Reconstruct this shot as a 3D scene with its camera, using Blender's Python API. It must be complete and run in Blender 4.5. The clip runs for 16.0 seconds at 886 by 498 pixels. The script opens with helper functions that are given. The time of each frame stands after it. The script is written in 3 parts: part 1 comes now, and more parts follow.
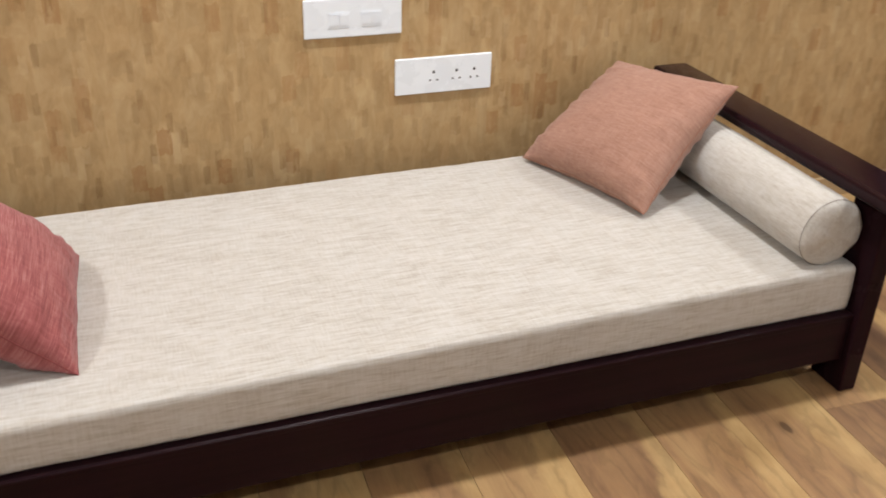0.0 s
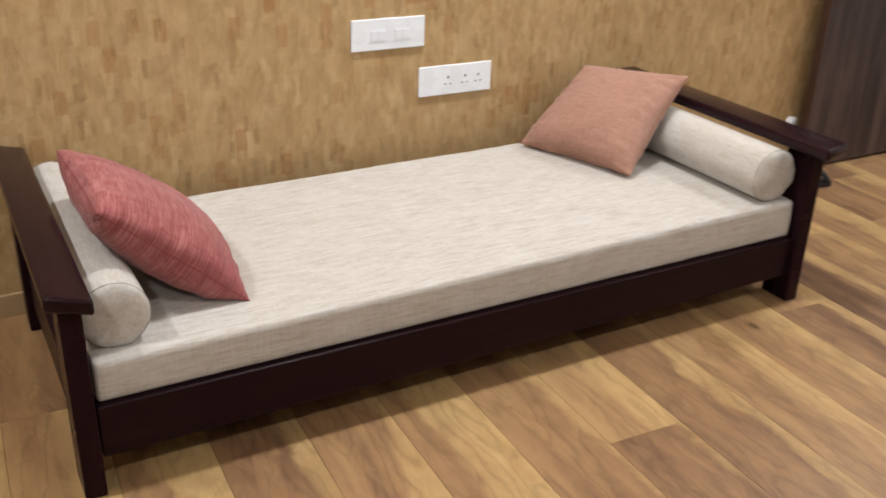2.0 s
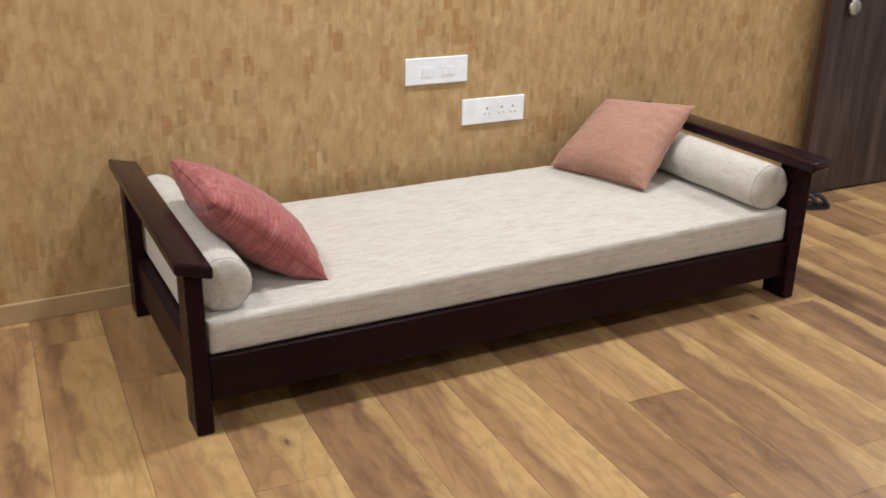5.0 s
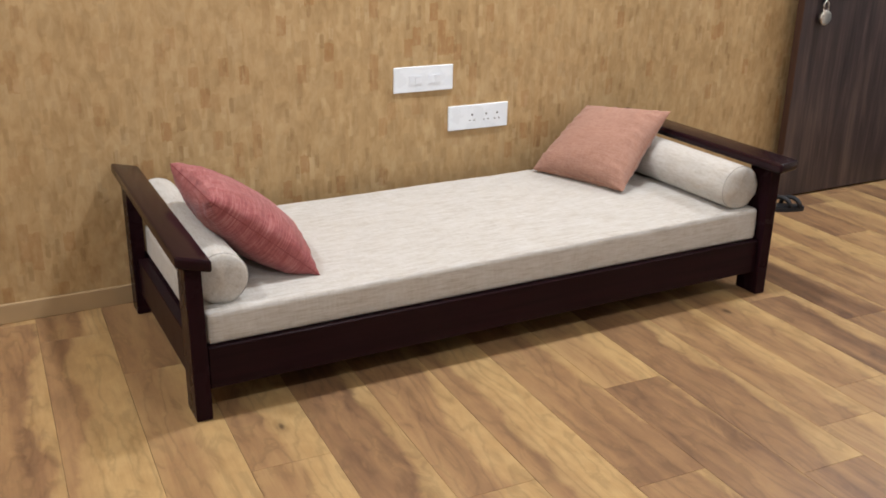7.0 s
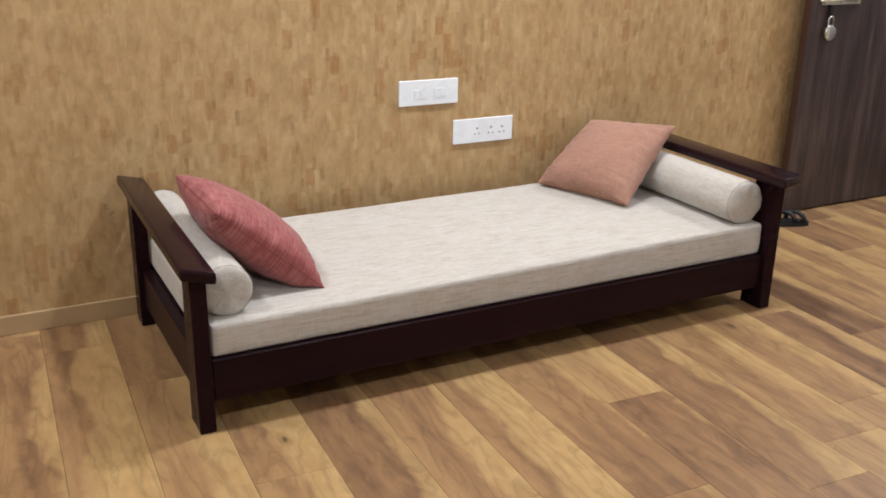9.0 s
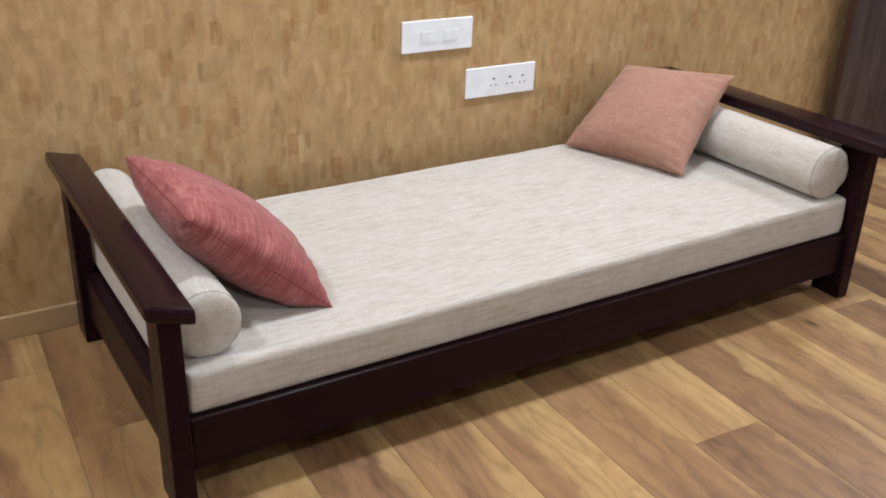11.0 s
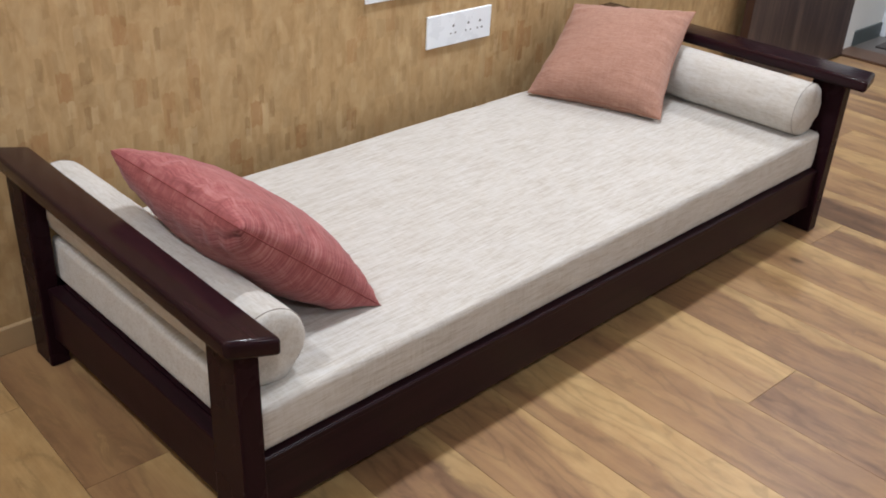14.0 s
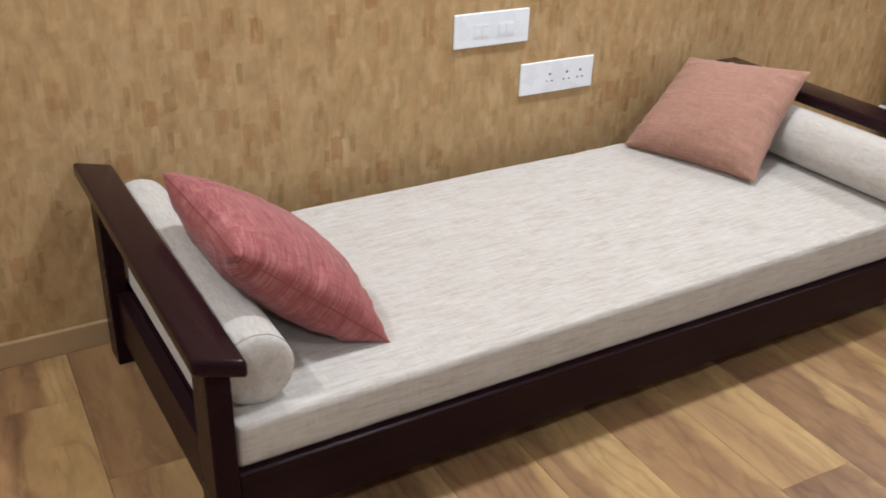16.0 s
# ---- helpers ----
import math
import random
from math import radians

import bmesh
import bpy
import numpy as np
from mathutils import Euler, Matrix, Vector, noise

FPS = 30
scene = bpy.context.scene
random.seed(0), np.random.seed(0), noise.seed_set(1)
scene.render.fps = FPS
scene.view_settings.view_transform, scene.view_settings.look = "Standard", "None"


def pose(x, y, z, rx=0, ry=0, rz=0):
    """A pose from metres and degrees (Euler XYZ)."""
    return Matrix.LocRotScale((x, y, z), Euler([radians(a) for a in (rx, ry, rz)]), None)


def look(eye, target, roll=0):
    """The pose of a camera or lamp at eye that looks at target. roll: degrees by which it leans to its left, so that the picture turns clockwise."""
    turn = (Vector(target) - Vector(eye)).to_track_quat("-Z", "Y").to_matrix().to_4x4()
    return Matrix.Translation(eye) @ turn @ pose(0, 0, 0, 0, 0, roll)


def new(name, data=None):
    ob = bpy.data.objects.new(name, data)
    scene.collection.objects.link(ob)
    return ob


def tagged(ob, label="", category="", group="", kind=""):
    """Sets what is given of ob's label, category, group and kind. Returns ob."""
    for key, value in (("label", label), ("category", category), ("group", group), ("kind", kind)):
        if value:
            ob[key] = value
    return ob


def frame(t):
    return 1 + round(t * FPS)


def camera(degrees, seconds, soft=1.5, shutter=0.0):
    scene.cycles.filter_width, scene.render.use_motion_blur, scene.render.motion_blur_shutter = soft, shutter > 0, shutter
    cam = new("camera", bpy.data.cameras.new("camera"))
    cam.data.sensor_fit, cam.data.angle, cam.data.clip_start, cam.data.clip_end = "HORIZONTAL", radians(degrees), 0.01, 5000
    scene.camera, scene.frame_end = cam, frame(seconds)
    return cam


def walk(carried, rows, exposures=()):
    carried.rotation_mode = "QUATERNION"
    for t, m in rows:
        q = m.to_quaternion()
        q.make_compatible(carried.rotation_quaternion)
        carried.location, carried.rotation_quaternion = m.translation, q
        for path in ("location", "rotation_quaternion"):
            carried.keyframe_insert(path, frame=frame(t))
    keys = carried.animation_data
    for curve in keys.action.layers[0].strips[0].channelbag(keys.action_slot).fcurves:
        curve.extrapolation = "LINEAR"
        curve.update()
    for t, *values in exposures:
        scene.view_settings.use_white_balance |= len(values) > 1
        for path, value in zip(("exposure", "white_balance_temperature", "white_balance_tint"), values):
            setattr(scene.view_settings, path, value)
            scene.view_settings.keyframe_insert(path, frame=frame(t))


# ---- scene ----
cam = camera(49.5, 16.0, soft=1.8, shutter=0.5)
PATH = [
    (0, (-0.084, -0.182, 1.306), (0.543, 1.459, 0.351), 1.9),
    (0.2, (-0.181, -0.173, 1.318), (0.533, 1.434, 0.365), 1.5),
    (0.5, (-0.289, -0.195, 1.321), (0.484, 1.386, 0.372), 0.3),
    (0.7, (-0.352, -0.235, 1.342), (0.442, 1.35, 0.415), 0.7),
    (1, (-0.446, -0.33, 1.312), (0.351, 1.276, 0.427), 1.0),
    (1.2, (-0.509, -0.399, 1.319), (0.278, 1.193, 0.4), 0.8),
    (1.5, (-0.598, -0.469, 1.307), (0.165, 1.121, 0.363), 0.2),
    (1.7, (-0.668, -0.49, 1.311), (0.141, 1.094, 0.398), 1.3),
    (2, (-0.753, -0.543, 1.318), (0.149, 1.031, 0.475), 2.0),
    (2.2, (-0.812, -0.572, 1.326), (0.133, 0.977, 0.484), 1.9),
    (2.5, (-0.869, -0.631, 1.329), (0.035, 0.947, 0.496), 1.3),
    (3, (-0.905, -0.719, 1.334), (-0.029, 0.895, 0.543), 0.7),
    (3.5, (-0.944, -0.839, 1.331), (-0.088, 0.782, 0.531), 0.6),
    (4, (-0.983, -0.888, 1.331), (-0.122, 0.748, 0.568), 0.9),
    (6.5, (-1.066, -1.079, 1.333), (-0.191, 0.573, 0.62), 1.3),
    (7, (-1.08, -1.111, 1.34), (-0.196, 0.54, 0.639), 1.0),
    (7.5, (-1.086, -1.112, 1.335), (-0.205, 0.547, 0.649), 1.3),
    (8, (-1.081, -1.115, 1.338), (-0.201, 0.546, 0.656), 1.0),
    (8.5, (-1.085, -1.11, 1.338), (-0.198, 0.551, 0.664), 1.1),
    (9, (-1.082, -1.11, 1.343), (-0.201, 0.553, 0.666), 1.2),
    (11.5, (-0.961, -0.125, 1.291), (0.091, 1.339, 0.425), 2.0),
    (12, (-1.078, 0.082, 1.296), (0.154, 1.389, 0.417), 1.1),
    (12.2, (-1.11, 0.123, 1.297), (0.155, 1.378, 0.388), 1.4),
    (12.5, (-1.133, 0.141, 1.289), (0.156, 1.377, 0.387), 1.9),
    (13, (-1.189, 0.135, 1.287), (0.067, 1.387, 0.363), 2.2),
    (13.5, (-1.219, 0.121, 1.294), (0.022, 1.352, 0.321), 2.0),
    (14, (-1.236, 0.118, 1.287), (0.022, 1.346, 0.334), 3.3),
    (14.5, (-1.232, 0.123, 1.293), (0.045, 1.349, 0.362), 3.5),
    (15, (-1.198, 0.136, 1.3), (0.093, 1.356, 0.381), 3.0),
    (15.2, (-1.154, 0.136, 1.309), (0.099, 1.389, 0.382), 2.5),
    (15.5, (-1.075, 0.067, 1.318), (0.03, 1.454, 0.394), 1.3),
    (15.7, (-1.006, -0.006, 1.314), (-0.011, 1.47, 0.402), 1.5),
    (16, (-0.946, -0.132, 1.339), (-0.017, 1.388, 0.43), 2.1),
]
EXPOSURES = [(0, 0.0, 6680, 10), (1, -0.08, 6680, 10), (2.5, 0.03, 6680, 10), (6.5, 0.02, 6480, 10), (9, 0.0, 6400, 10), (11.5, -0.03, 6220, 10), (12.5, -0.04, 6200, 10),
             (14, -0.04, 6150, 10), (16, -0.07, 6200, 10)]
walk(cam, [(t, look(eye, target, roll)) for t, eye, target, roll in PATH], EXPOSURES)

# ---------------------------------------------------------------- world and lamps
world = bpy.data.worlds.new("world")
scene.world = world
world.use_nodes = True
world.node_tree.nodes["Background"].inputs[0].default_value = (0.8, 0.85, 1.0, 1)
world.node_tree.nodes["Background"].inputs[1].default_value = 0.05
CEIL = 2.70
LAMP_COL = (0.95, 0.965, 1.0)
DOWNLIGHTS = [(-1.72, 1.45, 32), (0.60, 1.45, 38), (2.95, 1.52, 30), (-1.72, -0.9, 18), (0.60, -0.9, 22), (2.95, -0.9, 17)]
for lx, ly, watts in DOWNLIGHTS:
    d = bpy.data.lights.new("downlight_lamp", "AREA")
    d.shape, d.size, d.energy, d.color = "DISK", 0.22, watts, LAMP_COL
    new("downlight_lamp", d).matrix_world = pose(lx, ly, CEIL - 0.03)
d = bpy.data.lights.new("corridor_lamp", "AREA")
d.shape, d.size, d.energy, d.color = "DISK", 0.5, 15.0, (0.86, 0.93, 1.0)
new("corridor_lamp", d).matrix_world = pose(4.3, 1.0, 2.62)


# ---------------------------------------------------------------- material helpers
def mat(name, rough=0.5, metal=0.0):
    m = bpy.data.materials.new(name)
    m.use_nodes = True
    nt = m.node_tree
    b = nt.nodes["Principled BSDF"]
    b.inputs["Roughness"].default_value = rough
    b.inputs["Metallic"].default_value = metal
    return m, nt, b


def put(nt, slot, value):
    if hasattr(value, "node"):
        nt.links.new(value, slot)
    else:
        slot.default_value = value


def coords(nt, scale=(1, 1, 1), shift=None, kind="Object"):
    tc = nt.nodes.new("ShaderNodeTexCoord")
    mp = nt.nodes.new("ShaderNodeMapping")
    nt.links.new(tc.outputs[kind], mp.inputs["Vector"])
    mp.inputs["Scale"].default_value = scale
    if shift is not None:
        put(nt, mp.inputs["Location"], shift)
    return mp.outputs["Vector"]


def noise_tex(nt, vec, scale=1.0, detail=3.0, rough=0.55, distort=0.0):
    n = nt.nodes.new("ShaderNodeTexNoise")
    nt.links.new(vec, n.inputs["Vector"])
    for k, v in (("Scale", scale), ("Detail", detail), ("Roughness", rough), ("Distortion", distort)):
        n.inputs[k].default_value = v
    return n.outputs["Fac"]


def ramp(nt, fac, *stops):
    r = nt.nodes.new("ShaderNodeValToRGB")
    els = r.color_ramp.elements
    while len(els) < len(stops):
        els.new(0.5)
    for e, (p, c) in zip(els, stops):
        e.position, e.color = p, (*c, 1) if len(c) == 3 else c
    nt.links.new(fac, r.inputs["Fac"])
    return r.outputs["Color"]


def grey(v):
    return (v, v, v)


def mix(nt, fac, a, b, blend="MIX"):
    n = nt.nodes.new("ShaderNodeMix")
    n.data_type, n.blend_type = "RGBA", blend
    put(nt, n.inputs[0], fac)
    put(nt, n.inputs[6], a if hasattr(a, "node") else (*a, 1))
    put(nt, n.inputs[7], b if hasattr(b, "node") else (*b, 1))
    return n.outputs[2]


def calc(nt, op, a, b=0.0, c=0.0):
    n = nt.nodes.new("ShaderNodeMath")
    n.operation = op
    for s, v in zip(n.inputs, (a, b, c)):
        put(nt, s, v)
    return n.outputs[0]


def bump(nt, b, height, strength=0.3, dist=0.002):
    n = nt.nodes.new("ShaderNodeBump")
    n.inputs["Strength"].default_value, n.inputs["Distance"].default_value = strength, dist
    nt.links.new(height, n.inputs["Height"])
    nt.links.new(n.outputs["Normal"], b.inputs["Normal"])


def fabric(name, dark, mid, light, along="x", sheen=0.15, streak=1.0, fine=1.0, crisp=1.0, depth=340):
    """Slub-woven cloth: long uneven threads one way, short ones across."""
    m, nt, b = mat(name, 0.92)
    s = (26 * streak, 340 * fine, depth * fine) if along == "x" else (340 * fine, 26 * streak, depth * fine)
    long_threads = noise_tex(nt, coords(nt, s), 1.0, 2.0, 0.55)
    s1 = (11 * streak, 120 * fine, 0.35 * depth * fine) if along == "x" else (120 * fine, 11 * streak, 0.35 * depth * fine)
    slubs = noise_tex(nt, coords(nt, s1), 1.0, 2.0, 0.6)
    s2 = (260, 30, 30) if along == "x" else (30, 260, 30)
    cross = noise_tex(nt, coords(nt, s2), 1.0, 1.0, 0.5)
    blotch = noise_tex(nt, coords(nt), 14.0, 4.0, 0.65)
    f = calc(nt, "ADD", calc(nt, "MULTIPLY", long_threads, 0.40), calc(nt, "MULTIPLY", slubs, 0.30))
    f = calc(nt, "ADD", f, calc(nt, "ADD", calc(nt, "MULTIPLY", cross, 0.16), calc(nt, "MULTIPLY", blotch, 0.14)))
    nt.links.new(ramp(nt, f, (0.50 - 0.13 / crisp, dark), (0.50, mid), (0.50 + 0.13 / crisp, light)), b.inputs["Base Color"])
    weave = noise_tex(nt, coords(nt), 900.0, 1.0)
    bump(nt, b, calc(nt, "ADD", f, calc(nt, "MULTIPLY", weave, 0.6)), 0.35, 0.0015)
    b.inputs["Sheen Weight"].default_value = sheen
    b.inputs["Specular IOR Level"].default_value = 0.2
    return m


def plain(name, colour, rough=0.5, metal=0.0, vary=0.12, scale=6.0, relief=0.05):
    m, nt, b = mat(name, rough, metal)
    n = noise_tex(nt, coords(nt), scale, 4.0)
    dark = tuple(c * (1 - vary) for c in colour)
    nt.links.new(ramp(nt, n, (0.3, dark), (0.7, colour)), b.inputs["Base Color"])
    fine = noise_tex(nt, coords(nt), scale * 40, 2.0)
    nt.links.new(calc(nt, "MULTIPLY_ADD", n, 0.12, rough - 0.06), b.inputs["Roughness"])
    if relief:
        bump(nt, b, fine, relief, 0.001)
    return m


# ---------------------------------------------------------------- materials
M_LINEN_X = fabric("oatmeal_linen", (0.420, 0.386, 0.340), (0.517, 0.496, 0.460), (0.580, 0.567, 0.546), "x", crisp=1.15)
M_LINEN_Y = fabric("oatmeal_linen_bolster", (0.420, 0.386, 0.340), (0.517, 0.496, 0.460), (0.580, 0.567, 0.546), "y", streak=1.8, crisp=0.9)
M_RED = fabric("rose_red_cloth", (0.20, 0.050, 0.050), (0.31, 0.092, 0.092), (0.43, 0.180, 0.172), "x", streak=0.9, fine=1.35, crisp=1.0, depth=12)
M_PEACH = fabric("peach_cloth", (0.285, 0.148, 0.108), (0.365, 0.200, 0.148), (0.43, 0.255, 0.195), "x", streak=2.6, fine=1.8, crisp=0.9, depth=15)
M_THREAD = plain("seam_thread", (0.27, 0.245, 0.22), 0.9)
M_RED_SEAM = plain("rose_red_seam", (0.24, 0.05, 0.05), 0.9)
M_PEACH_SEAM = plain("peach_seam", (0.36, 0.16, 0.10), 0.9)


def lacquer(name, a, c, along, rough=0.08, gloss=0.15):
    m, nt, b = mat(name, 0.24)
    s = {"x": (2, 40, 40), "y": (40, 2, 40), "z": (40, 40, 2)}[along]
    g = noise_tex(nt, coords(nt, s), 1.0, 4.0, 0.6, 0.4)
    nt.links.new(ramp(nt, g, (0.3, a), (0.7, c)), b.inputs["Base Color"])
    nt.links.new(calc(nt, "MULTIPLY_ADD", noise_tex(nt, coords(nt), 9.0, 3.0), 0.10, rough), b.inputs["Roughness"])
    bump(nt, b, g, 0.06, 0.001)
    b.inputs["Specular IOR Level"].default_value = gloss
    return m


DARK_A, DARK_B = (0.0120, 0.0043, 0.0062), (0.0205, 0.0070, 0.0098)
M_WOOD_X = lacquer("dark_satin_wood_long", DARK_A, DARK_B, "x", 0.30, 0.09)
M_WOOD_Y = lacquer("dark_lacquered_wood_deep", DARK_A, DARK_B, "y", 0.12, 0.15)
M_WOOD_SIDE = lacquer("dark_satin_wood_deep", DARK_A, DARK_B, "y", 0.28, 0.07)
M_WOOD_Z = lacquer("dark_lacquered_wood_upright", DARK_A, DARK_B, "z", 0.22, 0.06)


def wallpaper():
    """Cork-veneer paper: upright chips in staggered columns, most of them pale, a few brown."""
    m, nt, b = mat("cork_wallpaper", 0.72)
    tc = nt.nodes.new("ShaderNodeTexCoord")
    sep = nt.nodes.new("ShaderNodeSeparateXYZ")
    nt.links.new(tc.outputs["Object"], sep.inputs[0])
    wob = noise_tex(nt, coords(nt, (70, 1, 30)), 1.0, 3.0, 0.6)
    x = calc(nt, "MULTIPLY_ADD", wob, 0.007, sep.outputs[0])
    z = calc(nt, "MULTIPLY_ADD", noise_tex(nt, coords(nt, (95, 1, 9)), 1.0, 2.0, 0.6), 0.026, sep.outputs[2])

    def chips(w, h, seed):
        col = calc(nt, "FLOOR", calc(nt, "DIVIDE", x, w))
        white = nt.nodes.new("ShaderNodeTexWhiteNoise")
        white.noise_dimensions = "2D"
        comb = nt.nodes.new("ShaderNodeCombineXYZ")
        put(nt, comb.inputs[0], col)
        comb.inputs[1].default_value = seed
        nt.links.new(comb.outputs[0], white.inputs["Vector"])
        row = calc(nt, "FLOOR", calc(nt, "ADD", calc(nt, "DIVIDE", z, h), calc(nt, "MULTIPLY", white.outputs["Value"], 7.0)))
        white2 = nt.nodes.new("ShaderNodeTexWhiteNoise")
        white2.noise_dimensions = "3D"
        comb2 = nt.nodes.new("ShaderNodeCombineXYZ")
        put(nt, comb2.inputs[0], col)
        put(nt, comb2.inputs[1], row)
        comb2.inputs[2].default_value = seed
        nt.links.new(comb2.outputs[0], white2.inputs["Vector"])
        return white2.outputs["Value"]

    cloud = noise_tex(nt, coords(nt, (1.5, 1, 0.9)), 7.0, 4.0, 0.65)
    streak = noise_tex(nt, coords(nt, (34, 1, 15)), 1.0, 4.0, 0.62, 0.7)
    base = ramp(nt, calc(nt, "ADD", calc(nt, "MULTIPLY", cloud, 0.38), calc(nt, "MULTIPLY", streak, 0.62)),
                (0.34, (0.365, 0.232, 0.103)), (0.5, (0.452, 0.304, 0.146)), (0.66, (0.515, 0.366, 0.192)))
    soft = ramp(nt, chips(0.026, 0.055, 1.0), (0.0, grey(0.90)), (0.5, grey(1.0)), (1.0, grey(1.05)))
    base = mix(nt, 0.8, base, soft, "MULTIPLY")
    worn = ramp(nt, noise_tex(nt, coords(nt, (60, 1, 24)), 1.0, 3.0, 0.62), (0.32, grey(0.25)), (0.50, grey(1)))
    zone = ramp(nt, noise_tex(nt, coords(nt, (1, 1, 1)), 2.3, 2.0, 0.5), (0.36, grey(0.35)), (0.62, grey(1)))

    def scatter(under, w, h, seed, share, amount, colour):
        pick = ramp(nt, chips(w, h, seed), (1 - share - 0.01, grey(0)), (1 - share, grey(1)))
        return mix(nt, calc(nt, "MULTIPLY", calc(nt, "MULTIPLY", calc(nt, "MULTIPLY", pick, worn), zone), amount), under, colour)

    base = scatter(base, 0.034, 0.064, 5.0, 0.062, 0.55, (0.330, 0.155, 0.052))
    base = scatter(base, 0.027, 0.072, 31.0, 0.060, 0.36, (0.300, 0.172, 0.068))
    base = scatter(base, 0.015, 0.050, 9.0, 0.055, 0.42, (0.215, 0.120, 0.042))
    base = scatter(base, 0.017, 0.040, 17.0, 0.050, 0.35, (0.600, 0.455, 0.265))
    nt.links.new(base, b.inputs["Base Color"])
    bump(nt, b, streak, 0.12, 0.001)
    b.inputs["Specular IOR Level"].default_value = 0.3
    return m


M_PAPER = wallpaper()


def planks():
    """Acacia-look boards, grain along the board's own y. Each board's object colour holds its tone, its share of pale sapwood and a seed."""
    m, nt, b = mat("acacia_boards", 0.42)
    info = nt.nodes.new("ShaderNodeObjectInfo")
    sep = nt.nodes.new("ShaderNodeSeparateColor")
    nt.links.new(info.outputs["Color"], sep.inputs[0])
    tone, sap_share, seed = sep.outputs[0], sep.outputs[1], sep.outputs[2]
    comb = nt.nodes.new("ShaderNodeCombineXYZ")
    for i, k in enumerate((37.0, 91.0, 53.0)):
        put(nt, comb.inputs[i], calc(nt, "MULTIPLY", seed, k))
    tc = nt.nodes.new("ShaderNodeTexCoord")
    place = nt.nodes.new("ShaderNodeSeparateXYZ")
    nt.links.new(tc.outputs["Object"], place.inputs[0])

    def at(scale):
        mp = nt.nodes.new("ShaderNodeMapping")
        nt.links.new(tc.outputs["Object"], mp.inputs["Vector"])
        nt.links.new(comb.outputs[0], mp.inputs["Location"])
        mp.inputs["Scale"].default_value = scale
        return mp.outputs["Vector"]

    figure = noise_tex(nt, at((5.0, 0.9, 1)), 1.0, 2.0, 0.5, 0.3)
    band = noise_tex(nt, at((15.0, 1.5, 1)), 1.0, 3.0, 0.55, 0.3)
    burl = noise_tex(nt, at((16.0, 7.0, 1)), 1.0, 4.0, 0.6, 1.2)
    grain = noise_tex(nt, at((240, 8, 1)), 1.0, 3.0, 0.6)
    mottle = noise_tex(nt, at((30, 12, 1)), 1.0, 3.0, 0.6)
    # growth rings: long arches that bend round the figure
    turn = calc(nt, "ADD", calc(nt, "MULTIPLY", figure, 85.0), calc(nt, "MULTIPLY", burl, 9.0))
    rings = calc(nt, "MULTIPLY_ADD", calc(nt, "SINE", turn), 0.5, 0.5)
    f = calc(nt, "ADD", calc(nt, "MULTIPLY", band, 0.46), calc(nt, "MULTIPLY", burl, 0.20))
    f = calc(nt, "ADD", f, calc(nt, "MULTIPLY", mottle, 0.14))
    f = calc(nt, "ADD", f, calc(nt, "MULTIPLY_ADD", tone, 0.30, -0.05))
    col = ramp(nt, f, (0.34, (0.140, 0.074, 0.040)), (0.44, (0.222, 0.122, 0.061)), (0.54, (0.306, 0.177, 0.083)), (0.66, (0.385, 0.240, 0.109)))
    # pale sapwood on one side of a wavering line along the board
    wander = noise_tex(nt, at((0.0, 1.7, 1)), 1.0, 3.0, 0.55)
    edge = calc(nt, "ADD", calc(nt, "MULTIPLY", place.outputs[0], 4.84), calc(nt, "MULTIPLY_ADD", wander, 1.5, -0.75))
    edge = calc(nt, "ADD", edge, calc(nt, "MULTIPLY_ADD", burl, 0.16, -0.08))
    sap = ramp(nt, calc(nt, "SUBTRACT", calc(nt, "ADD", edge, sap_share), 0.92), (0.0, grey(0)), (0.10, grey(0.7)), (0.40, grey(1)))
    pale = ramp(nt, mottle, (0.3, (0.415, 0.262, 0.108)), (0.7, (0.520, 0.355, 0.158)))
    col = mix(nt, calc(nt, "MULTIPLY", sap, 0.80), col, pale)
    col = mix(nt, 0.35, col, ramp(nt, grain, (0.3, grey(0.82)), (0.65, grey(1.06))), "MULTIPLY")
    col = mix(nt, 0.48, col, ramp(nt, rings, (0.0, grey(0.66)), (0.22, grey(0.98)), (1.0, grey(1.06))), "MULTIPLY")
    cells = nt.nodes.new("ShaderNodeTexVoronoi")
    cells.inputs["Scale"].default_value = 1.0
    cells.inputs["Randomness"].default_value = 1.0
    nt.links.new(at((5.2, 2.4, 1)), cells.inputs["Vector"])
    knot = ramp(nt, calc(nt, "MULTIPLY_ADD", mottle, 0.05, cells.outputs["Distance"]), (0.065, grey(1)), (0.085, grey(0.35)), (0.15, grey(0)))
    col = mix(nt, calc(nt, "MULTIPLY", knot, 0.85), col, (0.075, 0.038, 0.018))
    nt.links.new(col, b.inputs["Base Color"])
    nt.links.new(calc(nt, "MULTIPLY_ADD", mottle, 0.10, 0.36), b.inputs["Roughness"])
    b.inputs["Specular IOR Level"].default_value = 0.38
    bump(nt, b, calc(nt, "ADD", grain, rings), 0.05, 0.001)
    return m


M_PLANK = planks()


